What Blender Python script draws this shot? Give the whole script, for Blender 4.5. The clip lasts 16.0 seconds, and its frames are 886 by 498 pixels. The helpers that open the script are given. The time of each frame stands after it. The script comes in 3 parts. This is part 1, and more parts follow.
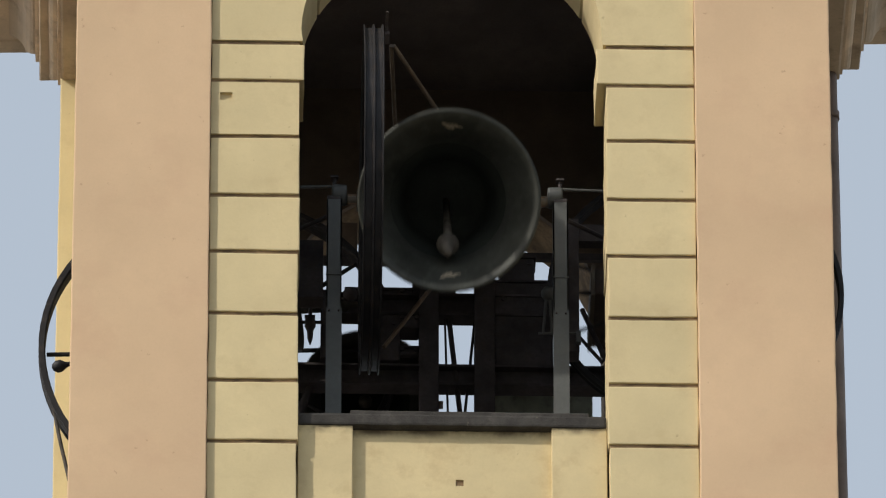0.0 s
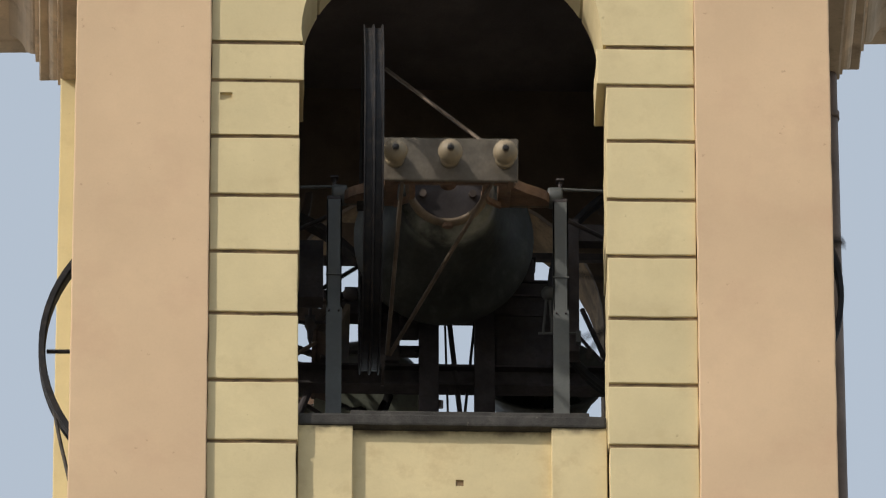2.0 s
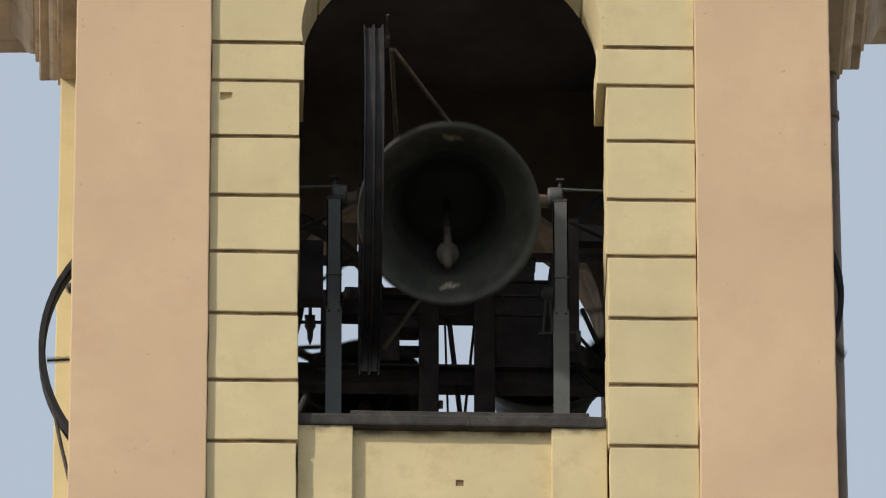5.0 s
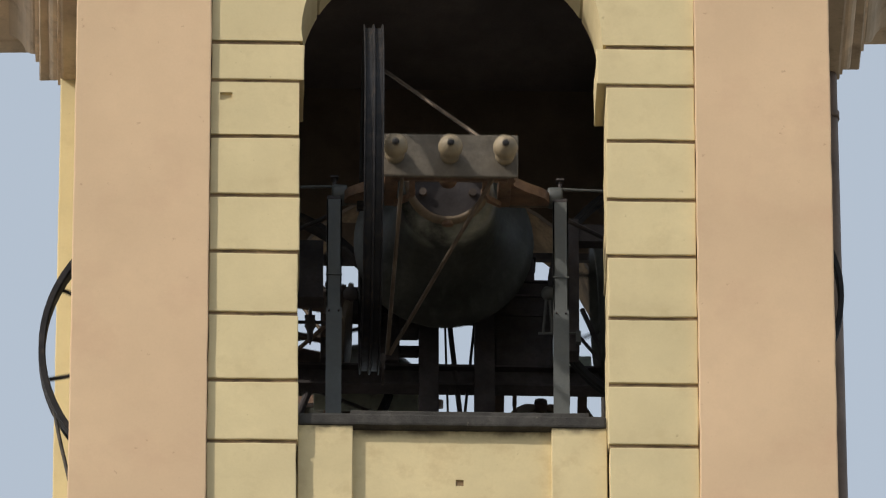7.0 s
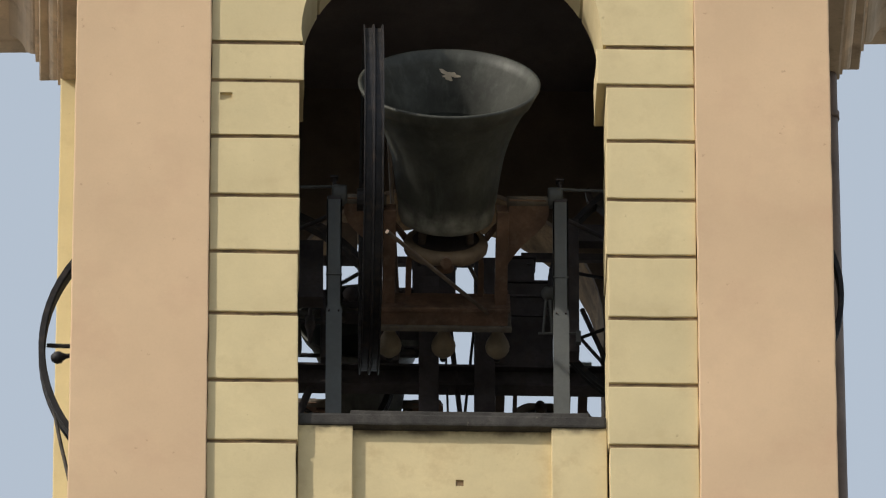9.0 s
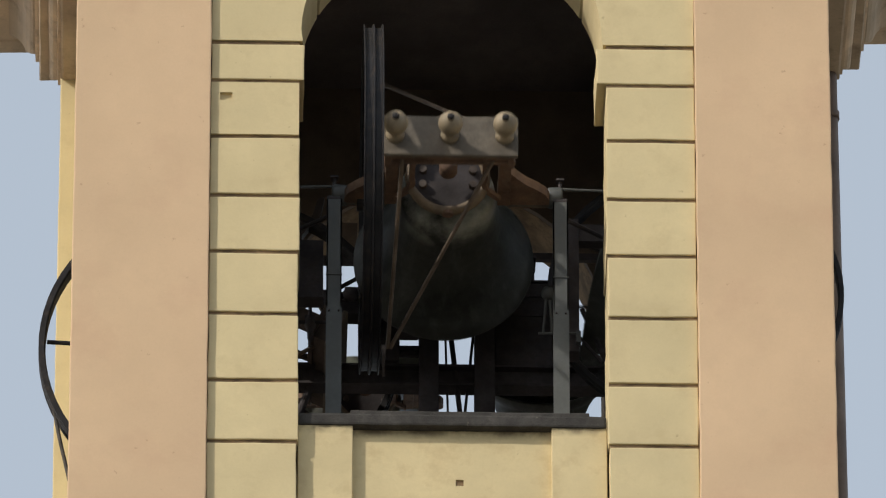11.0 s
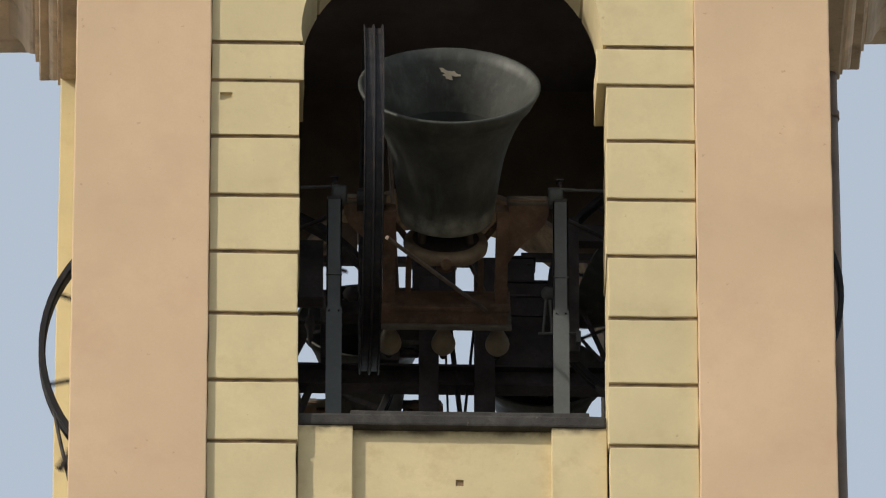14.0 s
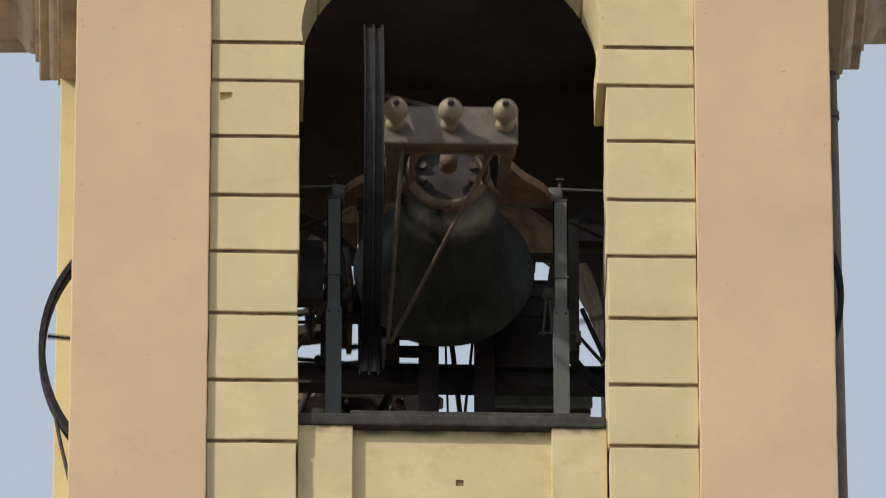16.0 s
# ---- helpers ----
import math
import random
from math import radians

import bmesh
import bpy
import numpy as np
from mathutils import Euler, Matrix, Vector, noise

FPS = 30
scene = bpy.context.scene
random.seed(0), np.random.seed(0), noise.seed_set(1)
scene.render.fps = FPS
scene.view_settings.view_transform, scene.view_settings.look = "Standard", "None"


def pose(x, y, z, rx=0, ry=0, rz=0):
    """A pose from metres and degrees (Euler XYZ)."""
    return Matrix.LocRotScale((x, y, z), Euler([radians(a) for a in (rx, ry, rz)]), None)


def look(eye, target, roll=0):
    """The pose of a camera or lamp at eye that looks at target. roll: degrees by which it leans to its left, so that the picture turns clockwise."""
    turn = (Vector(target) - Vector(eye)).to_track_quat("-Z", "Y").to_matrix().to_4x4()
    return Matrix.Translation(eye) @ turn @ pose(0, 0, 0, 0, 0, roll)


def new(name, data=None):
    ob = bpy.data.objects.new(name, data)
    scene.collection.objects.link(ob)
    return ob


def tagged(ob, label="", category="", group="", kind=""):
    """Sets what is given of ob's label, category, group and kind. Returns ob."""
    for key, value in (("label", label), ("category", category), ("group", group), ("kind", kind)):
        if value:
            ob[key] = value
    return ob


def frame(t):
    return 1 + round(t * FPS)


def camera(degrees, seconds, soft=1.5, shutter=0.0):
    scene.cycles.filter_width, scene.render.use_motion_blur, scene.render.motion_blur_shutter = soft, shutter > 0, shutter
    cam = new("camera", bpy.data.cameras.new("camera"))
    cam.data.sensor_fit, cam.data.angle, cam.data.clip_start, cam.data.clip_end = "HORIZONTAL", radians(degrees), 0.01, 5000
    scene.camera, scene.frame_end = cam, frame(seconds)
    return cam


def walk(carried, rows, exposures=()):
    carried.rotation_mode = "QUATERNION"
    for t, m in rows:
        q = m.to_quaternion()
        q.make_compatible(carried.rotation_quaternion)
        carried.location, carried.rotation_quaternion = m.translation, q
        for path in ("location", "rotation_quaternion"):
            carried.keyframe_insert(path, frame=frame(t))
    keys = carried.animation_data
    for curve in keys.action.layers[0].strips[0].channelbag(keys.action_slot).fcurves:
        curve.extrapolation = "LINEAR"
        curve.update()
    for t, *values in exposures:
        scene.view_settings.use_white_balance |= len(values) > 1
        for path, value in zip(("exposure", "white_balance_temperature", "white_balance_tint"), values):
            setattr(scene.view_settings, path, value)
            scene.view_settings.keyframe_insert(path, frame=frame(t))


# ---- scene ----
cam = camera(4.19, 16.0, soft=1.15, shutter=0.4)
EYE = (-1.523, -59.863, -37.717)
AIM = (-0.06, 0.0, 1.17)
walk(cam, [(0.0, look(EYE, AIM)), (16.0, look(EYE, AIM))], exposures=[(0.0, 0.39), (16.0, 0.39)])

# ---- daylight: hazy sun from the left front ----
SUN_EL, SUN_AZ = 36.0, 58.0
world = bpy.data.worlds.new("sky")
scene.world = world
world.use_nodes = True
wn = world.node_tree.nodes
wl = world.node_tree.links
sky = wn.new("ShaderNodeTexSky")
sky.sky_type = "NISHITA"
sky.sun_disc = False
sky.sun_elevation = radians(SUN_EL)
sky.sun_rotation = radians(180 + SUN_AZ)
sky.dust_density = 4.0
haze = wn.new("ShaderNodeMixRGB")
haze.inputs[0].default_value = 0.6
haze.inputs[2].default_value = (5.1, 5.7, 6.3, 1)
wl.new(sky.outputs[0], haze.inputs[1])
wl.new(haze.outputs[0], wn["Background"].inputs[0])
wn["Background"].inputs[1].default_value = 0.1
sun = new("sun", bpy.data.lights.new("sun", "SUN"))
sun.data.energy = 2.2
sun.data.angle = radians(1.2)
sun.data.color = (1.0, 0.94, 0.84)
sd = Vector((-math.sin(radians(SUN_AZ)) * math.cos(radians(SUN_EL)), -math.cos(radians(SUN_AZ)) * math.cos(radians(SUN_EL)), math.sin(radians(SUN_EL))))
sun.matrix_world = look(tuple(sd * 40), (0, 0, 0))


# ---- materials ----
def material(name, base, rough=0.85, metal=0.0, vary=0.12, stain=None, stain_amt=0.0, grain=60.0, blotch=1.6, bump=0.15, spread=0.0, streak=False, spec=0.5, dust=None, speck=None):
    """A procedural surface: base colour with blotches, fine grain, stains and relief, in metres."""
    m = bpy.data.materials.new(name)
    m.use_nodes = True
    n, l = m.node_tree.nodes, m.node_tree.links
    b = n["Principled BSDF"]
    b.inputs["Roughness"].default_value = rough
    b.inputs["Metallic"].default_value = metal
    b.inputs["Specular IOR Level"].default_value = spec
    co = n.new("ShaderNodeTexCoord")

    def tex(scale, detail, r=0.55, src=None):
        t = n.new("ShaderNodeTexNoise")
        t.inputs["Scale"].default_value = scale
        t.inputs["Detail"].default_value = detail
        t.inputs["Roughness"].default_value = r
        l.new(src or co.outputs["Object"], t.inputs["Vector"])
        return t.outputs["Fac"]

    def mix(kind, fac, a, c):
        x = n.new("ShaderNodeMixRGB")
        x.blend_type = kind
        if isinstance(fac, float):
            x.inputs[0].default_value = fac
        else:
            l.new(fac, x.inputs[0])
        for i, v in ((1, a), (2, c)):
            if isinstance(v, tuple):
                x.inputs[i].default_value = (*v, 1)
            else:
                l.new(v, x.inputs[i])
        return x.outputs[0]

    def ramp(src, lo, hi, to=1.0):
        r = n.new("ShaderNodeMapRange")
        r.inputs[1].default_value, r.inputs[2].default_value = lo, hi
        r.inputs[3].default_value, r.inputs[4].default_value = 0.0, to
        l.new(src, r.inputs[0])
        return r.outputs[0]

    dark = tuple(c * (1 - 1.6 * vary) for c in base)
    lite = tuple(min(1.0, c * (1 + vary)) for c in base)
    col = mix("MIX", ramp(tex(blotch, 5), 0.3, 0.7), dark, lite)
    col = mix("MIX", ramp(tex(blotch * 7, 4), 0.45, 0.75, 0.5), col, tuple(c * (1 - vary) for c in base))
    fine = tex(grain, 3, 0.7)
    col = mix("MULTIPLY", ramp(fine, 0.35, 0.65, 0.35), col, tuple(1 - 1.2 * vary for _ in base))
    if stain:
        src = None
        if streak:
            mp = n.new("ShaderNodeMapping")
            mp.inputs["Scale"].default_value = (6.0, 6.0, 0.7)
            l.new(co.outputs["Object"], mp.inputs[0])
            src = mp.outputs[0]
        col = mix("MIX", ramp(tex(2.2 if streak else blotch * 2.3, 6, 0.65, src), 0.52, 0.75, stain_amt), col, stain)
    if speck:
        col = mix("MIX", ramp(tex(17.0, 3, 0.6), 0.70, 0.76, 0.55), col, speck)
        col = mix("MIX", ramp(tex(0.9, 7, 0.7), 0.55, 0.62, 0.16), col, tuple(min(1.0, c * 1.12) for c in base))
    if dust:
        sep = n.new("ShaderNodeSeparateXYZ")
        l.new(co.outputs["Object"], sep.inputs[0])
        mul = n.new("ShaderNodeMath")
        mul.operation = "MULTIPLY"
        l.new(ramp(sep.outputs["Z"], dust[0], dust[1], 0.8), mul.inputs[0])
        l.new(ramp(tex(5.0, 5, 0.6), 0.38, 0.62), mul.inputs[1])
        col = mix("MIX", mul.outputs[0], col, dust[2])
    if spread:
        oi = n.new("ShaderNodeObjectInfo")
        hs = n.new("ShaderNodeHueSaturation")
        mr = n.new("ShaderNodeMapRange")
        mr.inputs[3].default_value, mr.inputs[4].default_value = 1 - spread, 1 + spread
        l.new(oi.outputs["Random"], mr.inputs[0])
        l.new(mr.outputs[0], hs.inputs["Value"])
        l.new(col, hs.inputs["Color"])
        col = hs.outputs[0]
    l.new(col, b.inputs["Base Color"])
    rr = n.new("ShaderNodeMapRange")
    rr.inputs[3].default_value, rr.inputs[4].default_value = max(0.05, rough - 0.12), min(1, rough + 0.1)
    l.new(tex(blotch * 5, 3), rr.inputs[0])
    l.new(rr.outputs[0], b.inputs["Roughness"])
    bp = n.new("ShaderNodeBump")
    bp.inputs["Strength"].default_value = bump
    bp.inputs["Distance"].default_value = 0.01
    l.new(tex(grain * 0.4, 5, 0.65), bp.inputs["Height"])
    l.new(bp.outputs[0], b.inputs["Normal"])
    return m


M_YELLOW = material("yellow stucco", (0.65, 0.535, 0.305), 0.9, vary=0.06, stain=(0.42, 0.31, 0.16), stain_amt=0.3, blotch=2.0, bump=0.12, spread=0.025, speck=(0.33, 0.24, 0.13))
M_SALMON = material("salmon stucco", (0.66, 0.468, 0.292), 0.9, vary=0.06, stain=(0.54, 0.34, 0.22), stain_amt=0.4, blotch=1.1, bump=0.1, speck=(0.42, 0.25, 0.16))
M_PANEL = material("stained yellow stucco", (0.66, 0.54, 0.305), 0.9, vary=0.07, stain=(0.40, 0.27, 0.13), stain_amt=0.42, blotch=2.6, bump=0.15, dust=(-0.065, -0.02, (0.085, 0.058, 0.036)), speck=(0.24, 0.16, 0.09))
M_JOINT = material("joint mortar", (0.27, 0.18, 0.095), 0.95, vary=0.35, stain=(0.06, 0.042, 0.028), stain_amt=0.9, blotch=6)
M_CORNICE = material("cornice stone", (0.77, 0.59, 0.41), 0.9, vary=0.15, stain=(0.26, 0.18, 0.12), stain_amt=0.65, blotch=2.6, bump=0.3, spread=0.34)
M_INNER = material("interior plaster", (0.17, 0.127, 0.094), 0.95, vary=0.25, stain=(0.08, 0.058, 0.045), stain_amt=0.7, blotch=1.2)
M_VAULT = material("dark vault plaster", (0.14, 0.112, 0.105), 0.95, vary=0.3, blotch=1.5)
M_SILL = material("weathered slab stone", (0.055, 0.05, 0.044), 0.9, vary=0.35, stain=(0.03, 0.025, 0.021), stain_amt=0.85, blotch=7, grain=90, bump=0.5, speck=(0.22, 0.2, 0.15))
M_BRONZE = material("patinated bronze", (0.063, 0.065, 0.056), 0.55, metal=0.15, spec=0.3, vary=0.3, stain=(0.122, 0.134, 0.112), stain_amt=0.45, blotch=4, bump=0.12, streak=True, dust=(-0.09, 0.0, (0.3, 0.3, 0.26)))
# near-black colour holds the shade deep inside the bell
M_INSIDE = material("bell inside with painted shade", (0.03, 0.035, 0.028), 0.8, metal=0.0, vary=0.3, blotch=5, bump=0.2)
M_STRIKE = material("worn bright bronze", (0.46, 0.39, 0.29), 0.5, metal=0.2, vary=0.2, blotch=14)
M_BOX = material("grey-green weathered plate", (0.38, 0.41, 0.33), 0.75, vary=0.2, stain=(0.07, 0.06, 0.05), stain_amt=0.6, blotch=5)
M_ROPE = material("grey hemp rope", (0.10, 0.085, 0.07), 0.95, vary=0.3, blotch=20)
M_HEAD = material("rusty painted iron", (0.18, 0.106, 0.068), 0.7, vary=0.3, stain=(0.25, 0.18, 0.125), stain_amt=0.55, blotch=7, bump=0.4)
M_DULL = material("dull brown iron", (0.09, 0.066, 0.052), 0.75, vary=0.3, stain=(0.1, 0.07, 0.05), stain_amt=0.5, blotch=7, bump=0.4)
M_CAP = material("bleached headstock top", (0.155, 0.13, 0.10), 0.8, vary=0.25, stain=(0.13, 0.10, 0.07), stain_amt=0.6, blotch=8, bump=0.4)
M_FINIAL = material("cream painted finial", (0.27, 0.215, 0.14), 0.65, vary=0.18, stain=(0.2, 0.14, 0.09), stain_amt=0.5, blotch=9)
M_WHEEL = material("black wheel iron", (0.028, 0.027, 0.029), 0.6, metal=0.2, spec=0.3, vary=0.3, stain=(0.10, 0.07, 0.05), stain_amt=0.5, blotch=8)
M_BRACKET = material("rusty bracket iron", (0.055, 0.040, 0.033), 0.7, metal=0.15, vary=0.3, blotch=12)
M_PIPE = material("brown painted sheet metal", (0.23, 0.165, 0.125), 0.7, vary=0.2, stain=(0.08, 0.06, 0.05), stain_amt=0.5, blotch=3, streak=True)
M_SADDLE = material("tan cast iron", (0.19, 0.14, 0.092), 0.7, vary=0.2, stain=(0.15, 0.10, 0.06), stain_amt=0.6, blotch=9, bump=0.4)
M_CLAPPER = material("worn grey-brown iron", (0.15, 0.13, 0.105), 0.6, metal=0.2, vary=0.3, stain=(0.07, 0.055, 0.045), stain_amt=0.6, blotch=14)
M_ROD = material("brown iron rod", (0.16, 0.12, 0.09), 0.55, metal=0.5, vary=0.25, blotch=10)
M_POST = material("grey painted steel", (0.092, 0.098, 0.096), 0.6, vary=0.15, stain=(0.07, 0.062, 0.055), stain_amt=0.55, blotch=5, streak=True)
M_FRAME = material("dark frame steel", (0.075, 0.066, 0.068), 0.75, spec=0.2, vary=0.3, stain=(0.07, 0.052, 0.042), stain_amt=0.5, blotch=5)
M_STEEL = material("bare steel", (0.3, 0.29, 0.27), 0.45, metal=0.8, vary=0.2, blotch=12)
M_GROUND = material("paved ground", (0.155, 0.145, 0.125), 0.95, vary=0.2, blotch=0.1, grain=4)


# ---- mesh helpers ----
def mesh_of(name, bm, mat, smooth=False):
    me = bpy.data.meshes.new(name)
    bmesh.ops.recalc_face_normals(bm, faces=bm.faces)
    bm.to_mesh(me)
    bm.free()
    me.materials.append(mat)
    if smooth:
        for p in me.polygons:
            p.use_smooth = True
    return me


def part(name, bm, mat, parent=None, label="", smooth=False, m=None):
    """One mesh object, under a thing or a part if a parent is given."""
    ob = new(name, mesh_of(name, bm, mat, smooth))
    if parent is not None:
        ob.parent = parent
    if m is not None:
        ob.matrix_basis = m
    if label:
        ob["label"] = label
    return ob


def add_box(bm, x0, x1, y0, y1, z0, z1, bevel=0.0, m=None):
    vs = [bm.verts.new(p) for p in ((x0, y0, z0), (x1, y0, z0), (x1, y1, z0), (x0, y1, z0), (x0, y0, z1), (x1, y0, z1), (x1, y1, z1), (x0, y1, z1))]
    fs = [bm.faces.new([vs[i] for i in f]) for f in ((0, 3, 2, 1), (4, 5, 6, 7), (0, 1, 5, 4), (1, 2, 6, 5), (2, 3, 7, 6), (3, 0, 4, 7))]
    if bevel:
        es = list({e for f in fs for e in f.edges})
        r = bmesh.ops.bevel(bm, geom=es, offset=bevel, segments=2, affect="EDGES", profile=0.6)
        vs = list({v for f in r["faces"] for v in f.verts} | {v for v in vs if v.is_valid})
    if m is not None:
        bmesh.ops.transform(bm, matrix=m, verts=vs)
    return bm


def box(x0, x1, y0, y1, z0, z1, bevel=0.0, m=None):
    return add_box(bmesh.new(), x0, x1, y0, y1, z0, z1, bevel, m)


def add_tube(bm, a, b, r, seg=12, r2=None):
    a, b = Vector(a), Vector(b)
    d = b - a
    m = Matrix.Translation((a + b) / 2) @ d.to_track_quat("Z", "Y").to_matrix().to_4x4()
    bmesh.ops.create_cone(bm, cap_ends=True, segments=seg, radius1=r, radius2=r if r2 is None else r2, depth=d.length, matrix=m)
    return bm


def tube(a, b, r, seg=12, r2=None):
    return add_tube(bmesh.new(), a, b, r, seg, r2)


def add_lathe(bm, profile, seg=32, m=None):
    """Turn (radius, height) pairs about z; closes where the radius is zero."""
    rings = []
    for r, z in profile:
        if r < 1e-5:
            rings.append([bm.verts.new((0, 0, z))])
        else:
            rings.append([bm.verts.new((r * math.cos(2 * math.pi * i / seg), r * math.sin(2 * math.pi * i / seg), z)) for i in range(seg)])
    for a, b in zip(rings, rings[1:]):
        for i in range(seg):
            j = (i + 1) % seg
            if len(a) == 1:
                bm.faces.new((a[0], b[i], b[j]))
            elif len(b) == 1:
                bm.faces.new((a[i], a[j], b[0]))
            else:
                bm.faces.new((a[i], a[j], b[j], b[i]))
    if m is not None:
        bmesh.ops.transform(bm, matrix=m, verts=[v for ring in rings for v in ring])
    return bm


def lathe(profile, seg=32, m=None):
    return add_lathe(bmesh.new(), profile, seg, m)


def extrude_outline(outline, axis, lo, hi, bm=None):
    """A solid from an outline in the plane across the axis ('x': y,z; 'y': x,z; 'z': x,y)."""
    bm = bm or bmesh.new()
    def at(p, h):
        return {"x": (h, p[0], p[1]), "y": (p[0], h, p[1]), "z": (p[0], p[1], h)}[axis]
    a = [bm.verts.new(at(p, lo)) for p in outline]
    b = [bm.verts.new(at(p, hi)) for p in outline]
    bm.faces.new(a)
    bm.faces.new(b)
    k = len(outline)
    for i in range(k):
        bm.faces.new((a[i], a[(i + 1) % k], b[(i + 1) % k], b[i]))
    return bm


def empty(name, x=0.0, y=0.0, z=0.0, rz=0.0):
    ob = new(name)
    ob.matrix_basis = pose(x, y, z, 0, 0, rz)
    return ob


def setting(ob, label, category):
    return tagged(ob, label, category, kind="structure")

# ---- the tower: centre of the plan at (0, 1.97); front face of the pilasters at y = 0 ----
DEPTH, GROUND_Z = 3.95, -39.3
TOP_Z = 6.6
ARCH_Z, SPRING, ARCH_R, JAMB = 2.64, 2.73, 0.895, 0.91
BACK_Z = 2.82


def wall_outline(half, spring, radius, z0, z1, low):
    """Half outlines of a wall with an arched opening: left part, right part, crown, and the parapet below."""
    arc = [(radius * math.cos(math.pi * i / 24), spring + radius * math.sin(math.pi * i / 24)) for i in range(25)]
    right = [(half, z0), (half, z1), (0.0, z1)] + [p for p in reversed(arc[:13])] + [(radius, low), (radius, z0)]
    left = [(-x, z) for x, z in reversed(right)]
    return left, right


def arched_wall(name, m, half, thick, spring, radius, low, mat, label):
    """A wall in its own space (outer face y = 0, going back to y = thick) with an arched opening."""
    left, right = wall_outline(half, spring, radius, -1.6, TOP_Z, low)
    bm = extrude_outline(left, "y", 0, thick)
    extrude_outline(right, "y", 0, thick, bm)
    add_box(bm, -radius, radius, 0.06, thick, -1.6, low - 0.03)
    ob = part(name, bm, mat, m=m)
    return setting(ob, label, "wall")


def weather(bm, size=0.0048):
    """Break up long straight edges and wear the faces a little."""
    for _ in range(2):
        bmesh.ops.subdivide_edges(bm, edges=[e for e in bm.edges if e.calc_length() > 0.14], cuts=3, use_grid_fill=True)
    for v in bm.verts:
        p = v.co
        j = noise.noise_vector(p * 5.0) * size + noise.noise_vector(p * 21.0) * size * 0.6
        v.co = p + Vector((j.x, j.y * 0.25, j.z))
    return bm


def rough_box(x0, x1, y0, y1, z0, z1):
    bm = box(x0, x1, y0, y1, z0, z1, 0.008)
    bmesh.ops.subdivide_edges(bm, edges=[e for e in bm.edges if e.calc_length() > 5.0], cuts=180, use_grid_fill=True)
    for v in bm.verts:
        v.co.x += noise.noise(Vector((round(v.co.x), 0, v.co.z * 4))) * 0.003 + noise.noise(Vector((round(v.co.x) + 7, 0, v.co.z * 19))) * 0.003
    return bm


def stone_block(parent, x0, x1, y0, y1, z0, z1, mat=None, name="stone_block"):
    return part(name, weather(box(x0, x1, y0, y1, z0, z1, 0.007)), mat or M_YELLOW, parent)


def holed(x0, x1, y0, y1, z0, z1, a0, a1, c0, c1, deep=0.1):
    """A block with a square putlog hole in its face."""
    bm = bmesh.new()
    add_box(bm, x0, a0, y0, y1, z0, z1)
    add_box(bm, a1, x1, y0, y1, z0, z1)
    add_box(bm, a0, a1, y0, y1, z0, c0)
    add_box(bm, a0, a1, y0, y1, c1, z1)
    add_box(bm, a0, a1, y0 + deep, y1, c0, c1)
    return bm


BED = [-1.42, -1.0, -0.585, -0.16, 0.262, 0.726, 1.159, 1.556, 1.975, 2.37, 2.645]
GAP = 0.013


def rusticate(wall, proud=0.066):
    """Rusticated blocks either side of an opening and the voussoirs over it."""
    for s in (-1, 1):
        for k, (z0, z1) in enumerate(zip(BED, BED[1:])):
            ins = (0.05 if s > 0 else 0.02) if k == len(BED) - 2 else 0.0
            a, b = JAMB - ins + 0.004 * ((k * 7) % 3 - 1), 1.437
            lo, hi = (a, b) if s > 0 else (-b, -a)
            if s < 0 and k == len(BED) - 3:
                part("stone_block", holed(lo, hi, -proud, 0.40, z0 + GAP, z1 - GAP, -1.385, -1.312, 2.228, 2.284, 0.022), M_YELLOW, wall)
            else:
                stone_block(wall, lo, hi, -proud, 0.40, z0 + GAP, z1 - GAP)
            bed = weather(box(min(s * (JAMB + 0.004), s * b), max(s * (JAMB + 0.004), s * b), -proud + 0.013, 0.39, z1 - GAP, z1 + GAP), 0.003)
            part("mortar_joint", bed, M_JOINT, wall)
    cuts = [0, 28, 46, 60, 71, 82]
    for s in (-1, 1):
        for a0, a1 in zip(cuts, cuts[1:]):
            pts = [(ARCH_R, ARCH_Z + 0.02)] if a0 == 0 else []
            g = 1.0
            for i in range(6):
                t = radians(a0 + g + (a1 - a0 - 2 * g) * i / 5)
                pts.append((ARCH_R * math.cos(t) - 0.01 * s, SPRING + ARCH_R * math.sin(t)))
            z_lo, z_hi = ARCH_Z + 0.02 + 0.43 * a0 / 28, ARCH_Z + 0.02 + 0.43 * a1 / 28 - 0.03
            if a1 < 65:
                outer = [(1.437, z_hi), (1.437, z_lo)]
            else:
                outer = [(1.437, z_hi), (1.437, z_lo)] if a0 < 65 else [(0.25, 4.9), (1.437, z_lo)]
            poly = pts + outer
            if s < 0:
                poly = [(-x, z) for x, z in reversed(poly)]
            bm = extrude_outline(poly, "y", -proud, 0.40)
            part("voussoir", bm, M_YELLOW, wall)
    key = [(-0.12, SPRING + 0.86), (0.12, SPRING + 0.86), (0.24, 4.9), (-0.24, 4.9)]
    part("keystone", extrude_outline(key, "y", -proud - 0.03, 0.40), M_YELLOW, wall)


def pilasters(wall, half, mat):
    for s in (-1, 1):
        lo, hi = (1.44, half) if s > 0 else (-half, -1.44)
        part("pilaster", rough_box(lo, hi, -0.10, 0.10, -6.0, TOP_Z), mat, wall, "salmon stucco pilaster")


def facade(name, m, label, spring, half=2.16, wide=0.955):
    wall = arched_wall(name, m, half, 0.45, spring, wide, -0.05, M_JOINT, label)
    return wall


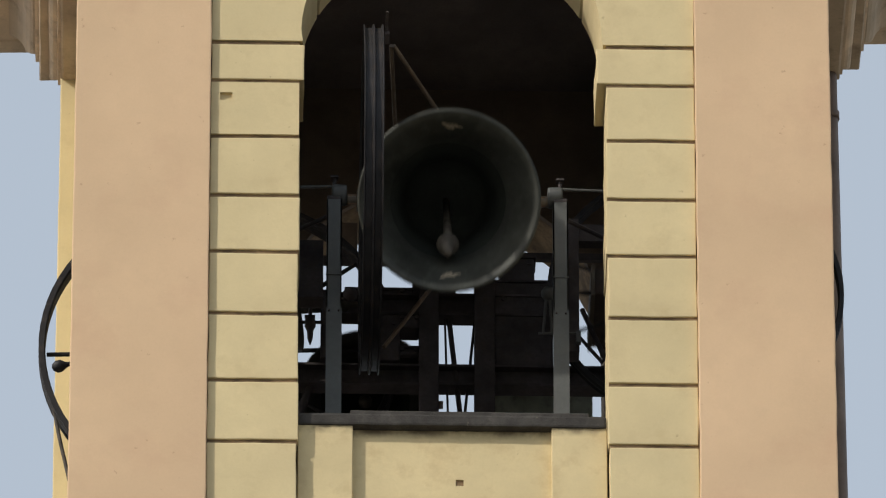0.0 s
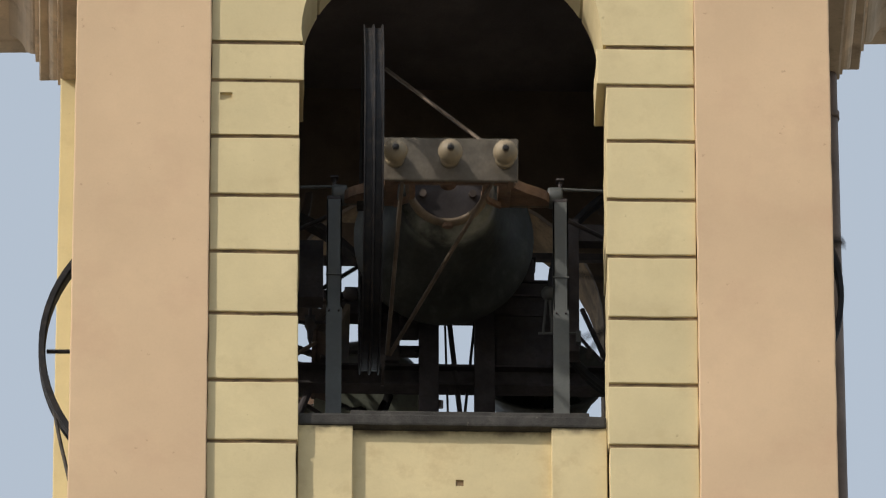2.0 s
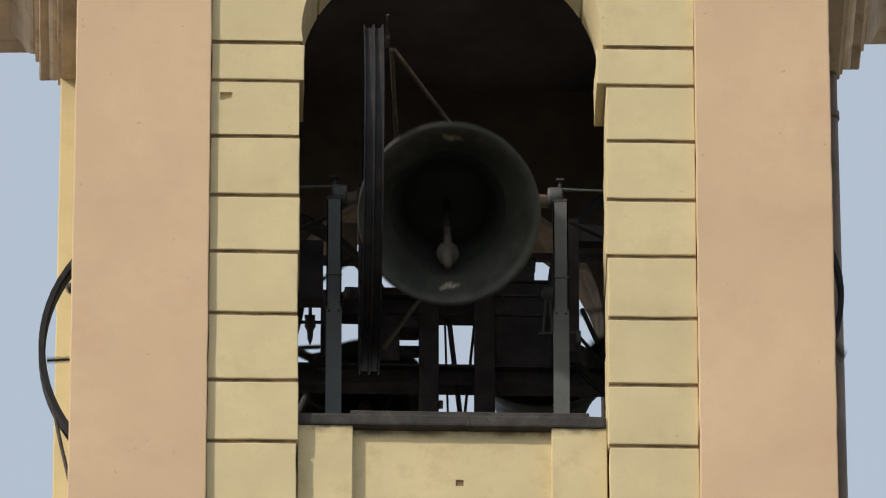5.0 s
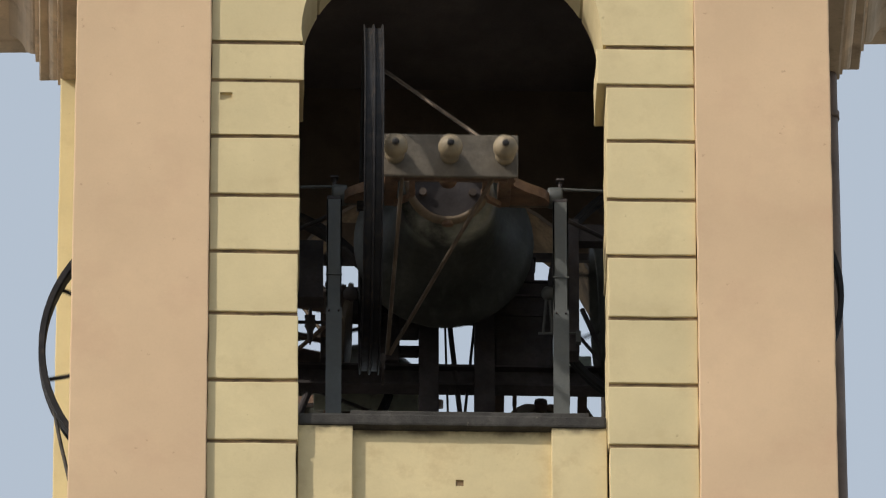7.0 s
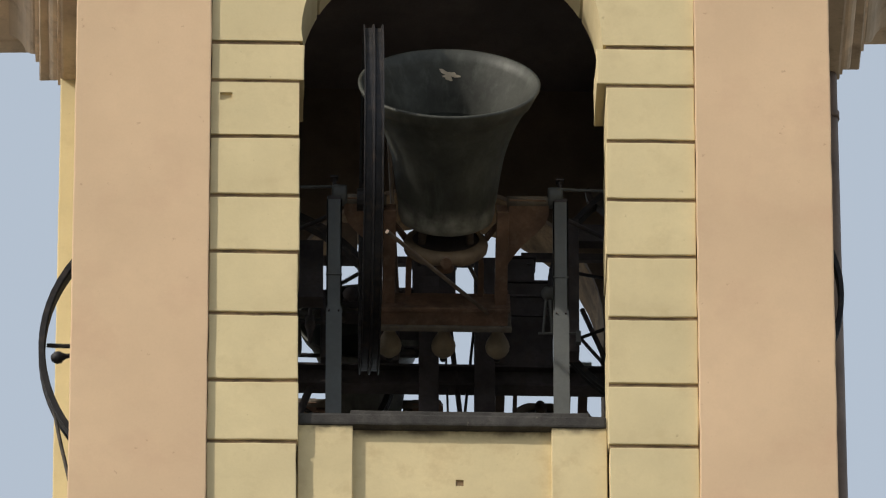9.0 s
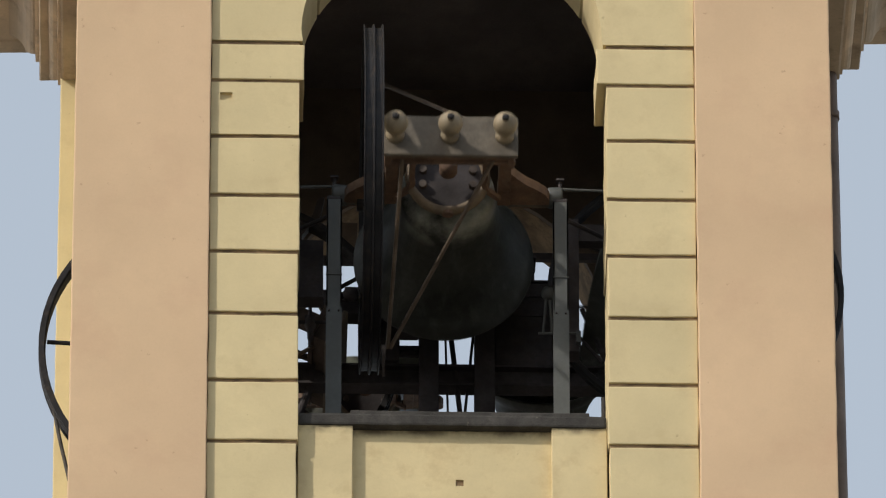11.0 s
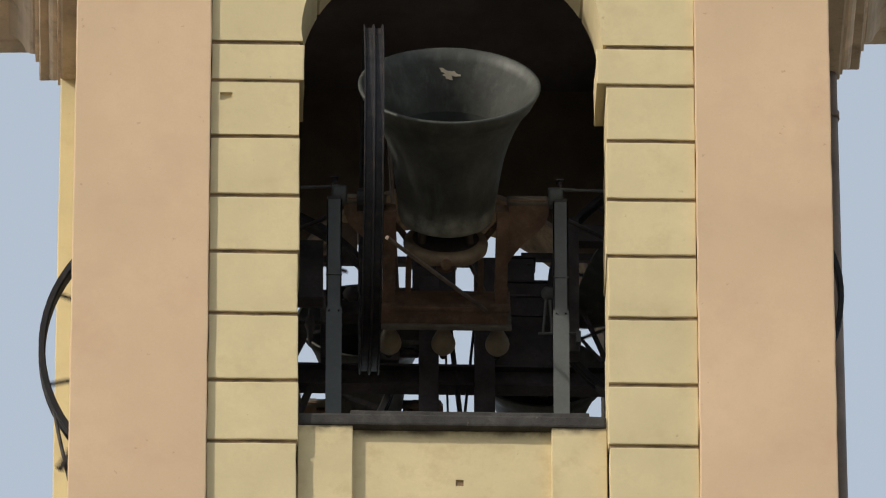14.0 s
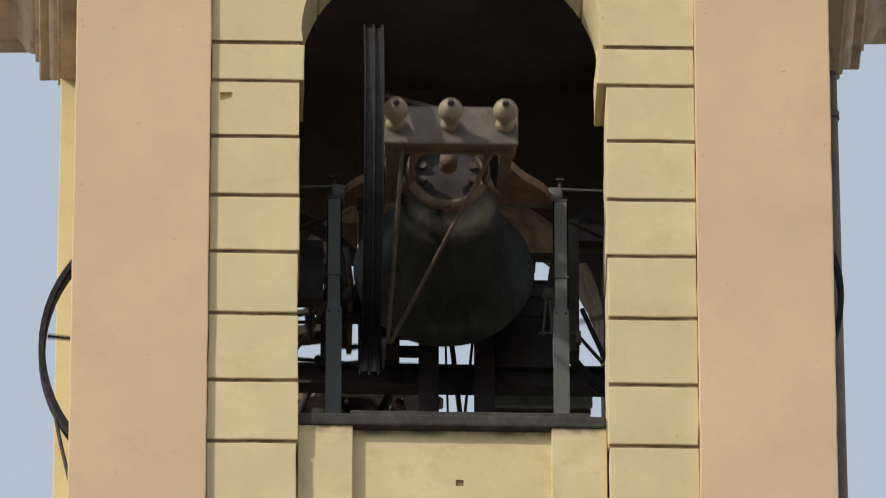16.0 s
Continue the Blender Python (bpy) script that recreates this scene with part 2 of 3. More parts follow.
# front: local y = 0 lies 0.10 m behind the pilaster face
front = facade("wall_front", pose(0, 0.10, 0), "yellow rusticated stucco wall with an arched bell opening", SPRING)
pilasters(front, 2.245, M_SALMON)
rusticate(front)
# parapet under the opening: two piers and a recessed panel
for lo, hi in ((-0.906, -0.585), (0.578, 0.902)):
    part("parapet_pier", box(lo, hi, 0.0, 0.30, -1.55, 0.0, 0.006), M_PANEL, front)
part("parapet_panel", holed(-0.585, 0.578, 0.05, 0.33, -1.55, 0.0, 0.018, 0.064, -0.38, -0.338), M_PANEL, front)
sill_bm = box(-0.905, 0.9, -0.015, 0.42, -0.005, 0.072, 0.014)
add_box(sill_bm, -0.60, 0.80, 0.008, 0.42, 0.07, 0.108, 0.008)
add_box(sill_bm, -0.903, 0.898, 0.03, 0.42, 0.07, 0.10, 0.006)
bmesh.ops.subdivide_edges(sill_bm, edges=[e for e in sill_bm.edges if e.calc_length() > 0.4], cuts=110, use_grid_fill=True)
for v in sill_bm.verts:
    j = noise.noise_vector(v.co * 7) * 0.003 + noise.noise_vector(v.co * 60) * 0.0014
    v.co += Vector((0, j.y, j.z))
part("window_sill", sill_bm, M_SILL, front, "dark weathered stone sill with lichen")

left_m = pose(-2.22, 1.97, 0, 0, 0, -90)
left = facade("wall_left", left_m, "yellow stucco side wall with an arched opening", ARCH_Z, 1.79)
right_m = pose(2.235, 1.97, 0, 0, 0, 90)
right = facade("wall_right", right_m, "shaded yellow stucco side wall with an arched opening", ARCH_Z, 1.79)
back = facade("wall_back", pose(0, DEPTH - 0.08, 0, 0, 0, 180), "rear tower wall with an arched bell opening", BACK_Z, 2.16, 1.02)
for w in (left, right):
    for s in (-1, 1):
        out = 0.015
        lo, hi = (0.91, 1.30) if s > 0 else (-1.30, -0.91)
        for z0, z1 in zip(BED + [3.06, 3.5, 3.94, 4.38], BED[1:] + [3.06, 3.5, 3.94, 4.38, 4.8]):
            stone_block(w, lo, hi, -out + 0.05, 0.3, z0 + GAP, z1 - GAP)
        lo, hi = (1.32, 1.86) if s > 0 else (-1.86, -1.32)
        part("pilaster", rough_box(lo, hi, -out, 0.10, -6.0, TOP_Z), M_YELLOW, w, "yellow stucco pilaster")

for lo, hi in ((1.95, 2.384), (-2.40, -1.95)):
    part("pilaster", rough_box(lo, hi, -0.12, 0.02, -6.0, 4.93), M_YELLOW, back, "yellow stucco corner pilaster")

# lower shaft down to the ground, belfry floor and dark vault
shaft = part("tower_shaft", box(-2.16, 2.16, 0.1, DEPTH - 0.08, GROUND_Z, -1.6), M_YELLOW)
setting(shaft, "plain yellow stucco tower shaft below the belfry", "tower")
floor = part("floor", box(-1.75, 1.75, 0.56, DEPTH - 0.54, -0.35, -0.10), M_FRAME)
setting(floor, "dark dusty belfry floor under the bells", "floor")
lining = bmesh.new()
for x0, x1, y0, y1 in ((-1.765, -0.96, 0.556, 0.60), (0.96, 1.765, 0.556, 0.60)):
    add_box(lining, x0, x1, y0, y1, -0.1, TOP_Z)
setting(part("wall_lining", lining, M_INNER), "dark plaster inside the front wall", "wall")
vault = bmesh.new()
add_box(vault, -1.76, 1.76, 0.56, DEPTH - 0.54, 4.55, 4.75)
setting(part("ceiling", vault, M_VAULT), "dark belfry vault", "ceiling")
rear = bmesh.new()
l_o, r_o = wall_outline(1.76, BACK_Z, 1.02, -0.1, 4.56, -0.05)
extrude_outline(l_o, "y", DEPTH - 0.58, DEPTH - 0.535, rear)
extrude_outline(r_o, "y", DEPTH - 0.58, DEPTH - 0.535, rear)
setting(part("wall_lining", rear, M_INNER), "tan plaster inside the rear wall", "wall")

# cornice round the tower: stepped mouldings, each a mitred ring with its own section
CORNERS = ((-2.27, 0.0, -1, -1), (2.425, 0.0, 1, -1), (2.425, 3.62, 1, 1), (-2.27, 3.87, -1, 1))
MOULDS = [
    [(-0.2, 4.905), (0.10, 4.91), (0.114, 4.918), (0.114, 4.975), (-0.2, 4.975)],
    [(-0.2, 4.968), (0.135, 4.97), (0.138, 5.03), (-0.2, 5.03)],
    [(-0.2, 5.021), (0.145, 5.021), (0.165, 5.027), (0.182, 5.042), (0.191, 5.065), (0.193, 5.09), (-0.2, 5.09)],
    [(-0.2, 5.079), (0.246, 5.079), (0.253, 5.088), (0.256, 5.25), (-0.2, 5.25)],
    [(-0.2, 5.242), (0.268, 5.242), (0.283, 5.246), (0.285, 5.33), (-0.2, 5.33)],
    [(-0.2, 5.315), (0.296, 5.315), (0.318, 5.332), (0.345, 5.37), (0.365, 5.43), (0.40, 5.50), (0.46, 5.575), (-0.2, 5.58)],
    [(-0.2, 5.57), (0.52, 5.57), (0.53, 5.562), (0.66, 5.562), (0.672, 5.575), (0.675, 5.80), (-0.2, 5.80)],
]
corn = new("cornice")
setting(corn, "weathered tan stone cornice of stepped mouldings", "cornice")
for prof in MOULDS:
    bm = bmesh.new()
    # extra sections along each side, so that the edges can be a little uneven
    ring = []
    for (x0, y0, sx0, sy0), (x1, y1, sx1, sy1) in zip(CORNERS, CORNERS[1:] + CORNERS[:1]):
        for i in range(24):
            f = i / 24
            row = []
            for o, z in prof:
                p = Vector((x0 + sx0 * o, y0 + sy0 * o, z)).lerp(Vector((x1 + sx1 * o, y1 + sy1 * o, z)), f)
                p += noise.noise_vector(p * 6.0) * 0.004 + noise.noise_vector(p * 25.0) * 0.0025
                row.append(bm.verts.new(p))
            ring.append(row)
    k = len(prof)
    for p, q in zip(ring, ring[1:] + ring[:1]):
        for j in range(k):
            bm.faces.new((p[j], p[(j + 1) % k], q[(j + 1) % k], q[j]))
    part("moulding", bm, M_CORNICE, corn)

# roof slab over the cornice
setting(part("roof", box(-2.9, 3.0, -0.6, 4.3, 6.6, 6.75), M_CORNICE), "plain stone slab closing the tower top", "roof")

# drainpipe down the shaded side
pipe = empty("drainpipe", 2.47, 3.68, -1.6)
tagged(pipe, "brown sheet-metal drainpipe on the shaded tower side", "drainpipe")
part("pipe", tube((0.03, 0, 0), (0, 0, 6.57), 0.05, 16), M_PIPE, pipe, smooth=True)
for z in (1.2, 3.05, 4.97, 6.2):
    part("clamp", tube((0, 0, z - 0.025), (0, 0, z + 0.025), 0.062, 16), M_PIPE, pipe, smooth=True)
    part("wall_bracket", box(-0.25, 0.0, -0.012, 0.012, z - 0.015, z + 0.015), M_PIPE, pipe)

ground = part("ground", box(-2500, 2500, -2500, 2500, GROUND_Z - 0.5, GROUND_Z), M_GROUND)
setting(ground, "pale paved town ground far below the tower", "ground")


# ---- bells: built in a space whose x axis is the pivot axis, at its origin ----
def bell_profile(k):
    out = [(0.0, 0.115), (0.15, 0.115), (0.245, 0.105), (0.278, 0.085), (0.288, 0.05), (0.292, -0.02), (0.298, -0.04), (0.305, -0.10), (0.318, -0.20), (0.338, -0.32), (0.368, -0.43), (0.405, -0.53), (0.45, -0.62), (0.492, -0.68), (0.500, -0.685), (0.522, -0.73), (0.543, -0.772), (0.545, -0.785)]
    inn = [(0.525, -0.787), (0.485, -0.72), (0.44, -0.645), (0.40, -0.58), (0.37, -0.52), (0.345, -0.455)]
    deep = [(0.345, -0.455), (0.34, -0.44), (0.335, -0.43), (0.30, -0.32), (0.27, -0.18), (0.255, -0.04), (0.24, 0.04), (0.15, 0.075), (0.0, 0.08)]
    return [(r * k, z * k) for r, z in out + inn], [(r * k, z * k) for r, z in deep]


def wheel_parts(thing, x, radius, k, arm=None):
    wheel = part("wheel", ring_rim(x, radius), M_WHEEL, thing, "black grooved iron bell wheel", smooth=False)
    for i in range(10):
        a = radians(33 + 36 * i)
        part("spoke", tube((x, 0.05 * math.cos(a), 0.05 * math.sin(a)), (x, (radius - 0.05) * math.cos(a), (radius - 0.05) * math.sin(a)), 0.014, 8), M_WHEEL, wheel)
    part("hub", tube((x - 0.08, 0, 0), (x + 0.08, 0, 0), 0.07, 16), M_WHEEL, wheel)
    return wheel


def ring_rim(x, radius):
    """A wheel rim with two rope grooves between three flanges."""
    prof = [(-0.054, 0.0), (-0.048, 0.0), (-0.043, -0.022), (-0.006, -0.022), (0.0, 0.0), (0.01, 0.0), (0.016, -0.022), (0.05, -0.022), (0.056, 0.0), (0.063, 0.0), (0.063, -0.034), (0.045, -0.042), (-0.04, -0.042), (-0.054, -0.034)]
    bm = bmesh.new()
    seg = 72
    rings = []
    for i in range(seg):
        a = 2 * math.pi * i / seg
        rings.append([bm.verts.new((x + px, (radius + pr) * math.cos(a), (radius + pr) * math.sin(a))) for px, pr in prof])
    k = len(prof)
    for i in range(seg):
        p, q = rings[i], rings[(i + 1) % seg]
        for j in range(k):
            bm.faces.new((p[j], p[(j + 1) % k], q[(j + 1) % k], q[j]))
    return bm


FINIAL = [(0.0, 0.232), (0.016, 0.232), (0.02, 0.222), (0.03, 0.218), (0.055, 0.20), (0.07, 0.175), (0.074, 0.148), (0.068, 0.12), (0.052, 0.09), (0.038, 0.066), (0.034, 0.05), (0.04, 0.036), (0.054, 0.028), (0.058, 0.0), (0.0, 0.0)]


def headstock(thing, k, plain=False):
    """The iron yoke above the bell: cap beam, uprights, corbels, crown saddle, finials, stays."""
    beam = bmesh.new()
    add_box(beam, -0.395, 0.395, -0.115, 0.115, 0.625, 0.655, 0.006)
    add_box(beam, -0.38, 0.38, -0.105, 0.105, 0.655, 0.742, 0.004)
    head = part("headstock", beam, M_HEAD, thing, "rust-brown iron yoke beam")
    part("cap", box(-0.405, 0.405, -0.132, 0.132, 0.742, 0.775, 0.008), M_CAP, head, "bleached weathered cap plate")
    if plain:
        part("end_ball", lathe([(0, 0.225), (0.02, 0.22), (0.038, 0.195), (0.038, 0.165), (0.02, 0.14), (0.014, 0.12), (0.02, 0.0), (0, 0)], 14, pose(-0.37, 0.10, 0.774)), M_WHEEL, head, "small dark ball", smooth=True)
    for x in () if plain else (-0.325, 0.0, 0.325):
        fin = part("finial", lathe(FINIAL, 20, pose(x, 0, 0.774)), M_FINIAL, head, "cream painted ball finial", smooth=True)
        part("finial_tip", lathe([(0, 0.252), (0.012, 0.25), (0.021, 0.24), (0.022, 0.226), (0, 0.224)], 12, pose(x, 0, 0.774)), M_WHEEL, fin)
    for s in (-1, 1):
        up = bmesh.new()
        a, b = (0.30, 0.375)
        add_box(up, s * a if s > 0 else -b, b if s > 0 else -a, -0.055, 0.055, 0.02, 0.628, 0.008)
        part("upright", up, M_HEAD, thing)
        arc = [(0.375, 0.37), (0.375, -0.05), (0.59, -0.05), (0.612, -0.01), (0.612, 0.05), (0.59, 0.11), (0.545, 0.165), (0.47, 0.235), (0.42, 0.30)]
        arc = [(s * x, z) for x, z in arc]
        part("corbel", extrude_outline(arc, "y", -0.03, 0.03), M_HEAD, thing, "curved iron corbel")
        hook = [(0.205, 0.43), (0.235, 0.43), (0.225, 0.36), (0.245, 0.28), (0.32, 0.17), (0.32, 0.13), (0.215, 0.26), (0.195, 0.36)]
        part("hook_strap", extrude_outline([(s * x, z) for x, z in hook], "y", -0.10, -0.07), M_HEAD, thing)
        part("strap_bar", box(min(s * 0.20, s * 0.235), max(s * 0.20, s * 0.235), -0.10, -0.07, 0.42, 0.63), M_HEAD, thing)
        for y in (-0.05, 0.05):
            part("crown_loop", tube((s * 0.13, y, 0.09), (s * 0.15, y, 0.28), 0.024, 10), M_DULL, thing)
    saddle = lathe([(0.2, 0.222), (0.244, 0.23), (0.255, 0.258), (0.251, 0.292), (0.235, 0.305), (0.215, 0.305), (0.205, 0.24), (0.2, 0.222)], 48)
    for v in saddle.verts:
        if v.co.z > 0.29:
            v.co.z -= 0.008 * math.cos(4 * math.atan2(v.co.x, v.co.y)) + 0.004 * math.cos(7 * math.atan2(v.co.x, v.co.y))
    part("saddle", saddle, M_SADDLE, thing, "pale scalloped crown saddle", smooth=True)
    # added dark disc stands in for the shaded gaps between the crown loops
    part("crown_plate", lathe([(0, 0.252), (0.206, 0.25), (0.206, 0.232), (0, 0.23)], 32), M_FRAME, thing)
    for y in (-1, 1):
        part("saddle_boss", tube((0, y * 0.24, 0.272), (0, y * 0.262, 0.272), 0.034, 16), M_HEAD, thing)
    for s in (-1, 1):
        part("end_scroll", box(min(s * 0.345, s * 0.385), max(s * 0.345, s * 0.385), -0.125, -0.105, 0.60, 0.73, 0.006), M_HEAD, head)
    part("crown_knob", lathe([(0, 0.43), (0.05, 0.43), (0.055, 0.40), (0.04, 0.37), (0.055, 0.34), (0, 0.34)], 16), M_HEAD, thing, smooth=True)
    part("crown_bolt", tube((0, -0.12, 0.09), (0, -0.12, 0.24), 0.022, 10), M_STEEL, thing)
    for s in (-1, 1):
        part("pivot_pin", tube((s * 0.36, 0, 0), (s * 0.66, 0, 0), 0.034, 16), M_CAP, thing, "worn steel pivot pin", smooth=True)


def stays(thing, x, radius):
    """Slant rods from the yoke beam to the wheel's rim, front and back."""
    for s in (-1, 1):
        part("stay_rod", tube((0.26, s * 0.10, 0.66), (x + (0.125 if s < 0 else 0.09), s * (radius - (0.13 if s < 0 else 0.17)), -0.19), 0.013, 8), M_ROD, thing)
        if s < 0:
            part("stay_rod", tube((-0.28, s * 0.10, 0.66), (x + 0.11, s * (radius - 0.13), -0.19), 0.013, 8), M_ROD, thing)


def clapper(thing, longer=0.0):
    bm = tube((0, 0, 0.0), (0, 0, -0.62 - longer), 0.02, 10, 0.028)
    ob = part("clapper", bm, M_CLAPPER, thing, "dark iron clapper", smooth=True)
    add = lathe([(0, 0.0), (0.03, -0.0), (0.062, -0.05), (0.07, -0.085), (0.055, -0.13), (0.03, -0.16), (0.026, -0.21), (0, -0.22)], 16, pose(0, 0, -0.56 - longer))
    part("clapper_ball", add, M_CLAPPER, ob, "worn rounded clapper ball", smooth=True)
    ob.matrix_basis = pose(0, 0, 0.05)
    return ob


def make_bell(name, label, wheel_x=-0.43, radius=1.0, k=1.0, plain=False, small=1.0, iron=None, twist=0.0):
    thing = empty(name)
    tagged(thing, label, "bell", "swinging tower bells")
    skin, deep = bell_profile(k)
    part("bell_body", lathe(skin, 64), M_BRONZE, thing, "dark green patinated bronze bell", smooth=True)
    # upper inside gets the darker colour, with its shade painted in
    part("bell_inside", lathe(deep, 48), M_INSIDE, thing, "black inside of the bell, shade painted in", smooth=True)
    for s in (-1, 1):
        mark = bmesh.new()
        rings = []
        for f in (0.45, 1.0):
            row = []
            for i in range(26):
                a = 2 * math.pi * i / 26
                r = f * (0.66 + 0.24 * math.sin(3 * a + 0.6) + 0.16 * math.sin(5 * a + 2.0) + 0.12 * math.sin(9 * a))
                u, q = r * math.cos(a) * 0.165 + 0.02, 0.78 + 0.42 * r * math.sin(a) - 0.12 * r * math.cos(a)
                rad = (0.404 + 0.05 * q) * k
                row.append(mark.verts.new((rad * math.sin(u), s * rad * math.cos(u), (-0.595 - 0.08 * q) * k)))
            rings.append(row)
        mark.faces.new(rings[0])
        for i in range(26):
            j = (i + 1) % 26
            mark.faces.new((rings[0][i], rings[0][j], rings[1][j], rings[1][i]))
        part("strike_mark", mark, M_STRIKE, thing, "pale polished strike mark", smooth=True)
    headstock(thing, k, plain)
    if radius:
        stays(thing, wheel_x, radius)
    for ob in thing.children:
        if not ob.name.startswith("pivot_pin"):
            ob.matrix_basis = Matrix.Scale(small, 4) @ pose(0, 0, 0, twist, 0, 0) @ pose(0, 0, 0.025)
        elif not radius:
            ob.matrix_basis = Matrix.Diagonal((0.62, small, small, 1.0))
        for piece in (ob, *ob.children):
            if iron and piece.data.materials[0] == M_HEAD:
                piece.data.materials[0] = iron
    if radius:
        wheel_parts(thing, wheel_x, radius, k)
    return thing


PZ = 2.03
bell_front = make_bell("bell", "green-black bronze bell with rusty yoke in the front opening", -0.457, 1.05)
clap_front = clapper(bell_front)
bell_left = make_bell("bell", "bronze bell with large black wheel in the side opening", -0.43, 1.10, 0.6, True, 1.0, M_DULL, -8.0)
clap_left = clapper(bell_left, 0.12)
bell_right = make_bell("bell", "dark bronze bell with wheel in the shaded side opening", -0.2125, 1.125, 1.0, True, 1.0, M_DULL)
bell_right.scale = (0.8, 0.8, 0.8)
# two smaller bells side by side in the rear opening
bell_rear = make_bell("bell", "dark bronze bell with a tan yoke in the rear opening", radius=0, plain=True, small=0.79)
bell_small = make_bell("bell", "small dark bronze bell low in the rear opening", radius=0, plain=True, small=0.75, iron=M_DULL)
for thing in (bell_rear, bell_small):
    clapper(thing).matrix_basis = Matrix.Scale(0.62, 4)
    for ob in thing.children:
        for piece in ob.children:
            if piece.name.startswith("cap"):
                piece.data.materials[0] = M_BOX


def rim_bracket(thing, x, radius, at, span, reach=1.0, wide=0.05, deep=0.17):
    """The rope bracket on a wheel's rim: a plate along the rim with an arm that stands out."""
    br = bmesh.new()
    pts = []
    for rr, order in ((radius + 0.012, range(7)), (radius - deep, range(6, -1, -1))):
        for i in order:
            a = radians(at - span * i / 6)
            pts.append((-rr * math.cos(a), rr * math.sin(a)))
    extrude_outline(pts, "x", x - wide, x + wide, br)
    arm = part("rim_bracket", br, M_BRACKET, thing, "rusty rope bracket bolted to the rim")
    c, q = math.cos(radians(at)), math.sin(radians(at))
    tip = bmesh.new()
    out = [(0.0, -0.03), (0.06, -0.03), (0.20, -0.07), (0.21, -0.035), (0.06, 0.02), (0.0, 0.03)]
    extrude_outline([(-(radius + u * reach) * c - v * q, (radius + u * reach) * q + v * c) for u, v in out], "x", x - wide * 0.6, x + wide * 0.6, tip)
    part("rope_arm", tip, M_BRACKET, arm)


rim_bracket(bell_left, -0.43, 1.10, 13, 24, 1.0, 0.036, 0.13)
rim_bracket(bell_right, -0.2125, 1.125, 4, 14, 0.6)
rim_bracket(bell_front, -0.372, 1.0, -4, 8, 0.6, 0.014, 0.05)

# ---- support posts, bearings and braces of the front bell ----
BX, BY = -0.02, 0.75
REAR, SMALL = (-0.468, 3.05, 2.009), (0.607, 3.05, 1.678)


def post(x, name="support_post"):
    thing = empty(name, x, BY, 0)
    tagged(thing, "grey painted steel channel post carrying a bell bearing", "post", "front bell posts")
    ch = bmesh.new()
    add_box(ch, -0.045, 0.045, -0.05, -0.042, -0.1, PZ - 0.06)
    add_box(ch, -0.045, -0.037, -0.05, 0.05, -0.1, PZ - 0.06)
    add_box(ch, 0.037, 0.045, -0.05, 0.05, -0.1, PZ - 0.06)
    part("channel", ch, M_POST, thing)
    part("base_plate", box(-0.09, 0.09, -0.09, 0.09, -0.10, -0.085), M_POST, thing)
    s = 1 if x < 0 else -1
    bear = lathe([(0.0, -0.045), (0.06, -0.045), (0.065, -0.03), (0.065, 0.03), (0.06, 0.045), (0.0, 0.045)], 20, pose(0.03 * s, 0, PZ, 0, 90, 0))
    part("bearing", bear, M_POST, thing, "round pivot bearing housing", smooth=True)
    part("bearing_seat", box(-0.043, 0.043, -0.05, 0.05, PZ - 0.06, PZ - 0.03, 0.01), M_FRAME, thing)
    part("bolt", tube((-0.0, 0, PZ), (0.0, 0, PZ + 0.115), 0.011, 8), M_FRAME, thing)
    part("bolt_head", box(-0.024, 0.024, -0.024, 0.024, PZ + 0.115, PZ + 0.128), M_FRAME, thing)
    part("splice_plate", box(-0.047, 0.047, -0.055, -0.05, -0.1, PZ - 0.83), M_POST, thing)
    part("collar", box(-0.049, 0.049, -0.056, -0.048, PZ - 0.60, PZ - 0.592), M_POST, thing)
    for bx in (-0.028, 0.028):
        part("bolt", tube((bx, -0.066, PZ - 0.855), (bx, -0.054, PZ - 0.855), 0.006, 8), M_FRAME, thing)
    part("tie_rod", tube((0, -0.02, PZ + 0.05), (-s * 0.30, -0.02, PZ + 0.04), 0.009, 8), M_POST, thing)
    part("brace", tube((0, 0.05, PZ - 0.10), (-s * 0.30, 0.3, PZ - 0.10), 0.014, 8), M_FRAME, thing)
    return thing


post(-0.692)
post(0.66)

# ---- dark bell frame inside ----
FY = 2.0


def member(name, bm, label, mat=None, cat="frame", group=""):
    ob = part(name, bm, mat or M_FRAME)
    return tagged(ob, label, cat, group)


def i_beam(x0, x1, y, z0, z1):
    bm = bmesh.new()
    add_box(bm, x0, x1, y - 0.06, y + 0.06, z0, z0 + 0.015)
    add_box(bm, x0, x1, y - 0.06, y + 0.06, z1 - 0.015, z1)
    add_box(bm, x0, x1, y - 0.006, y + 0.006, z0 + 0.014, z1 - 0.014)
    return bm


member("steel_beam", i_beam(-1.75, 1.75, FY, 1.455, 1.60), "long dark steel beam across the belfry")
member("steel_beam", add_box(box(-1.75, 0.552, 3.09, 3.13, 3.065, 3.12, 0.004), 0.50, 1.75, 3.092, 3.128, 3.112, 3.16), "upper dark steel beam by the rear wall")
member("plaster_pier", box(-0.665, -0.515, 3.08, 3.14, 3.123, 3.36, 0.01), "tan plastered pier on the upper beam", M_INNER, "pier")
member("frame_post", box(-0.158, -0.038, FY - 0.08, FY + 0.08, -0.1, 2.22, 0.006), "dark upright of the bell frame", group="frame posts")
member("frame_post", box(0.178, 0.302, FY - 0.08, FY + 0.08, -0.1, 2.345, 0.006), "dark upright of the bell frame", group="frame posts")
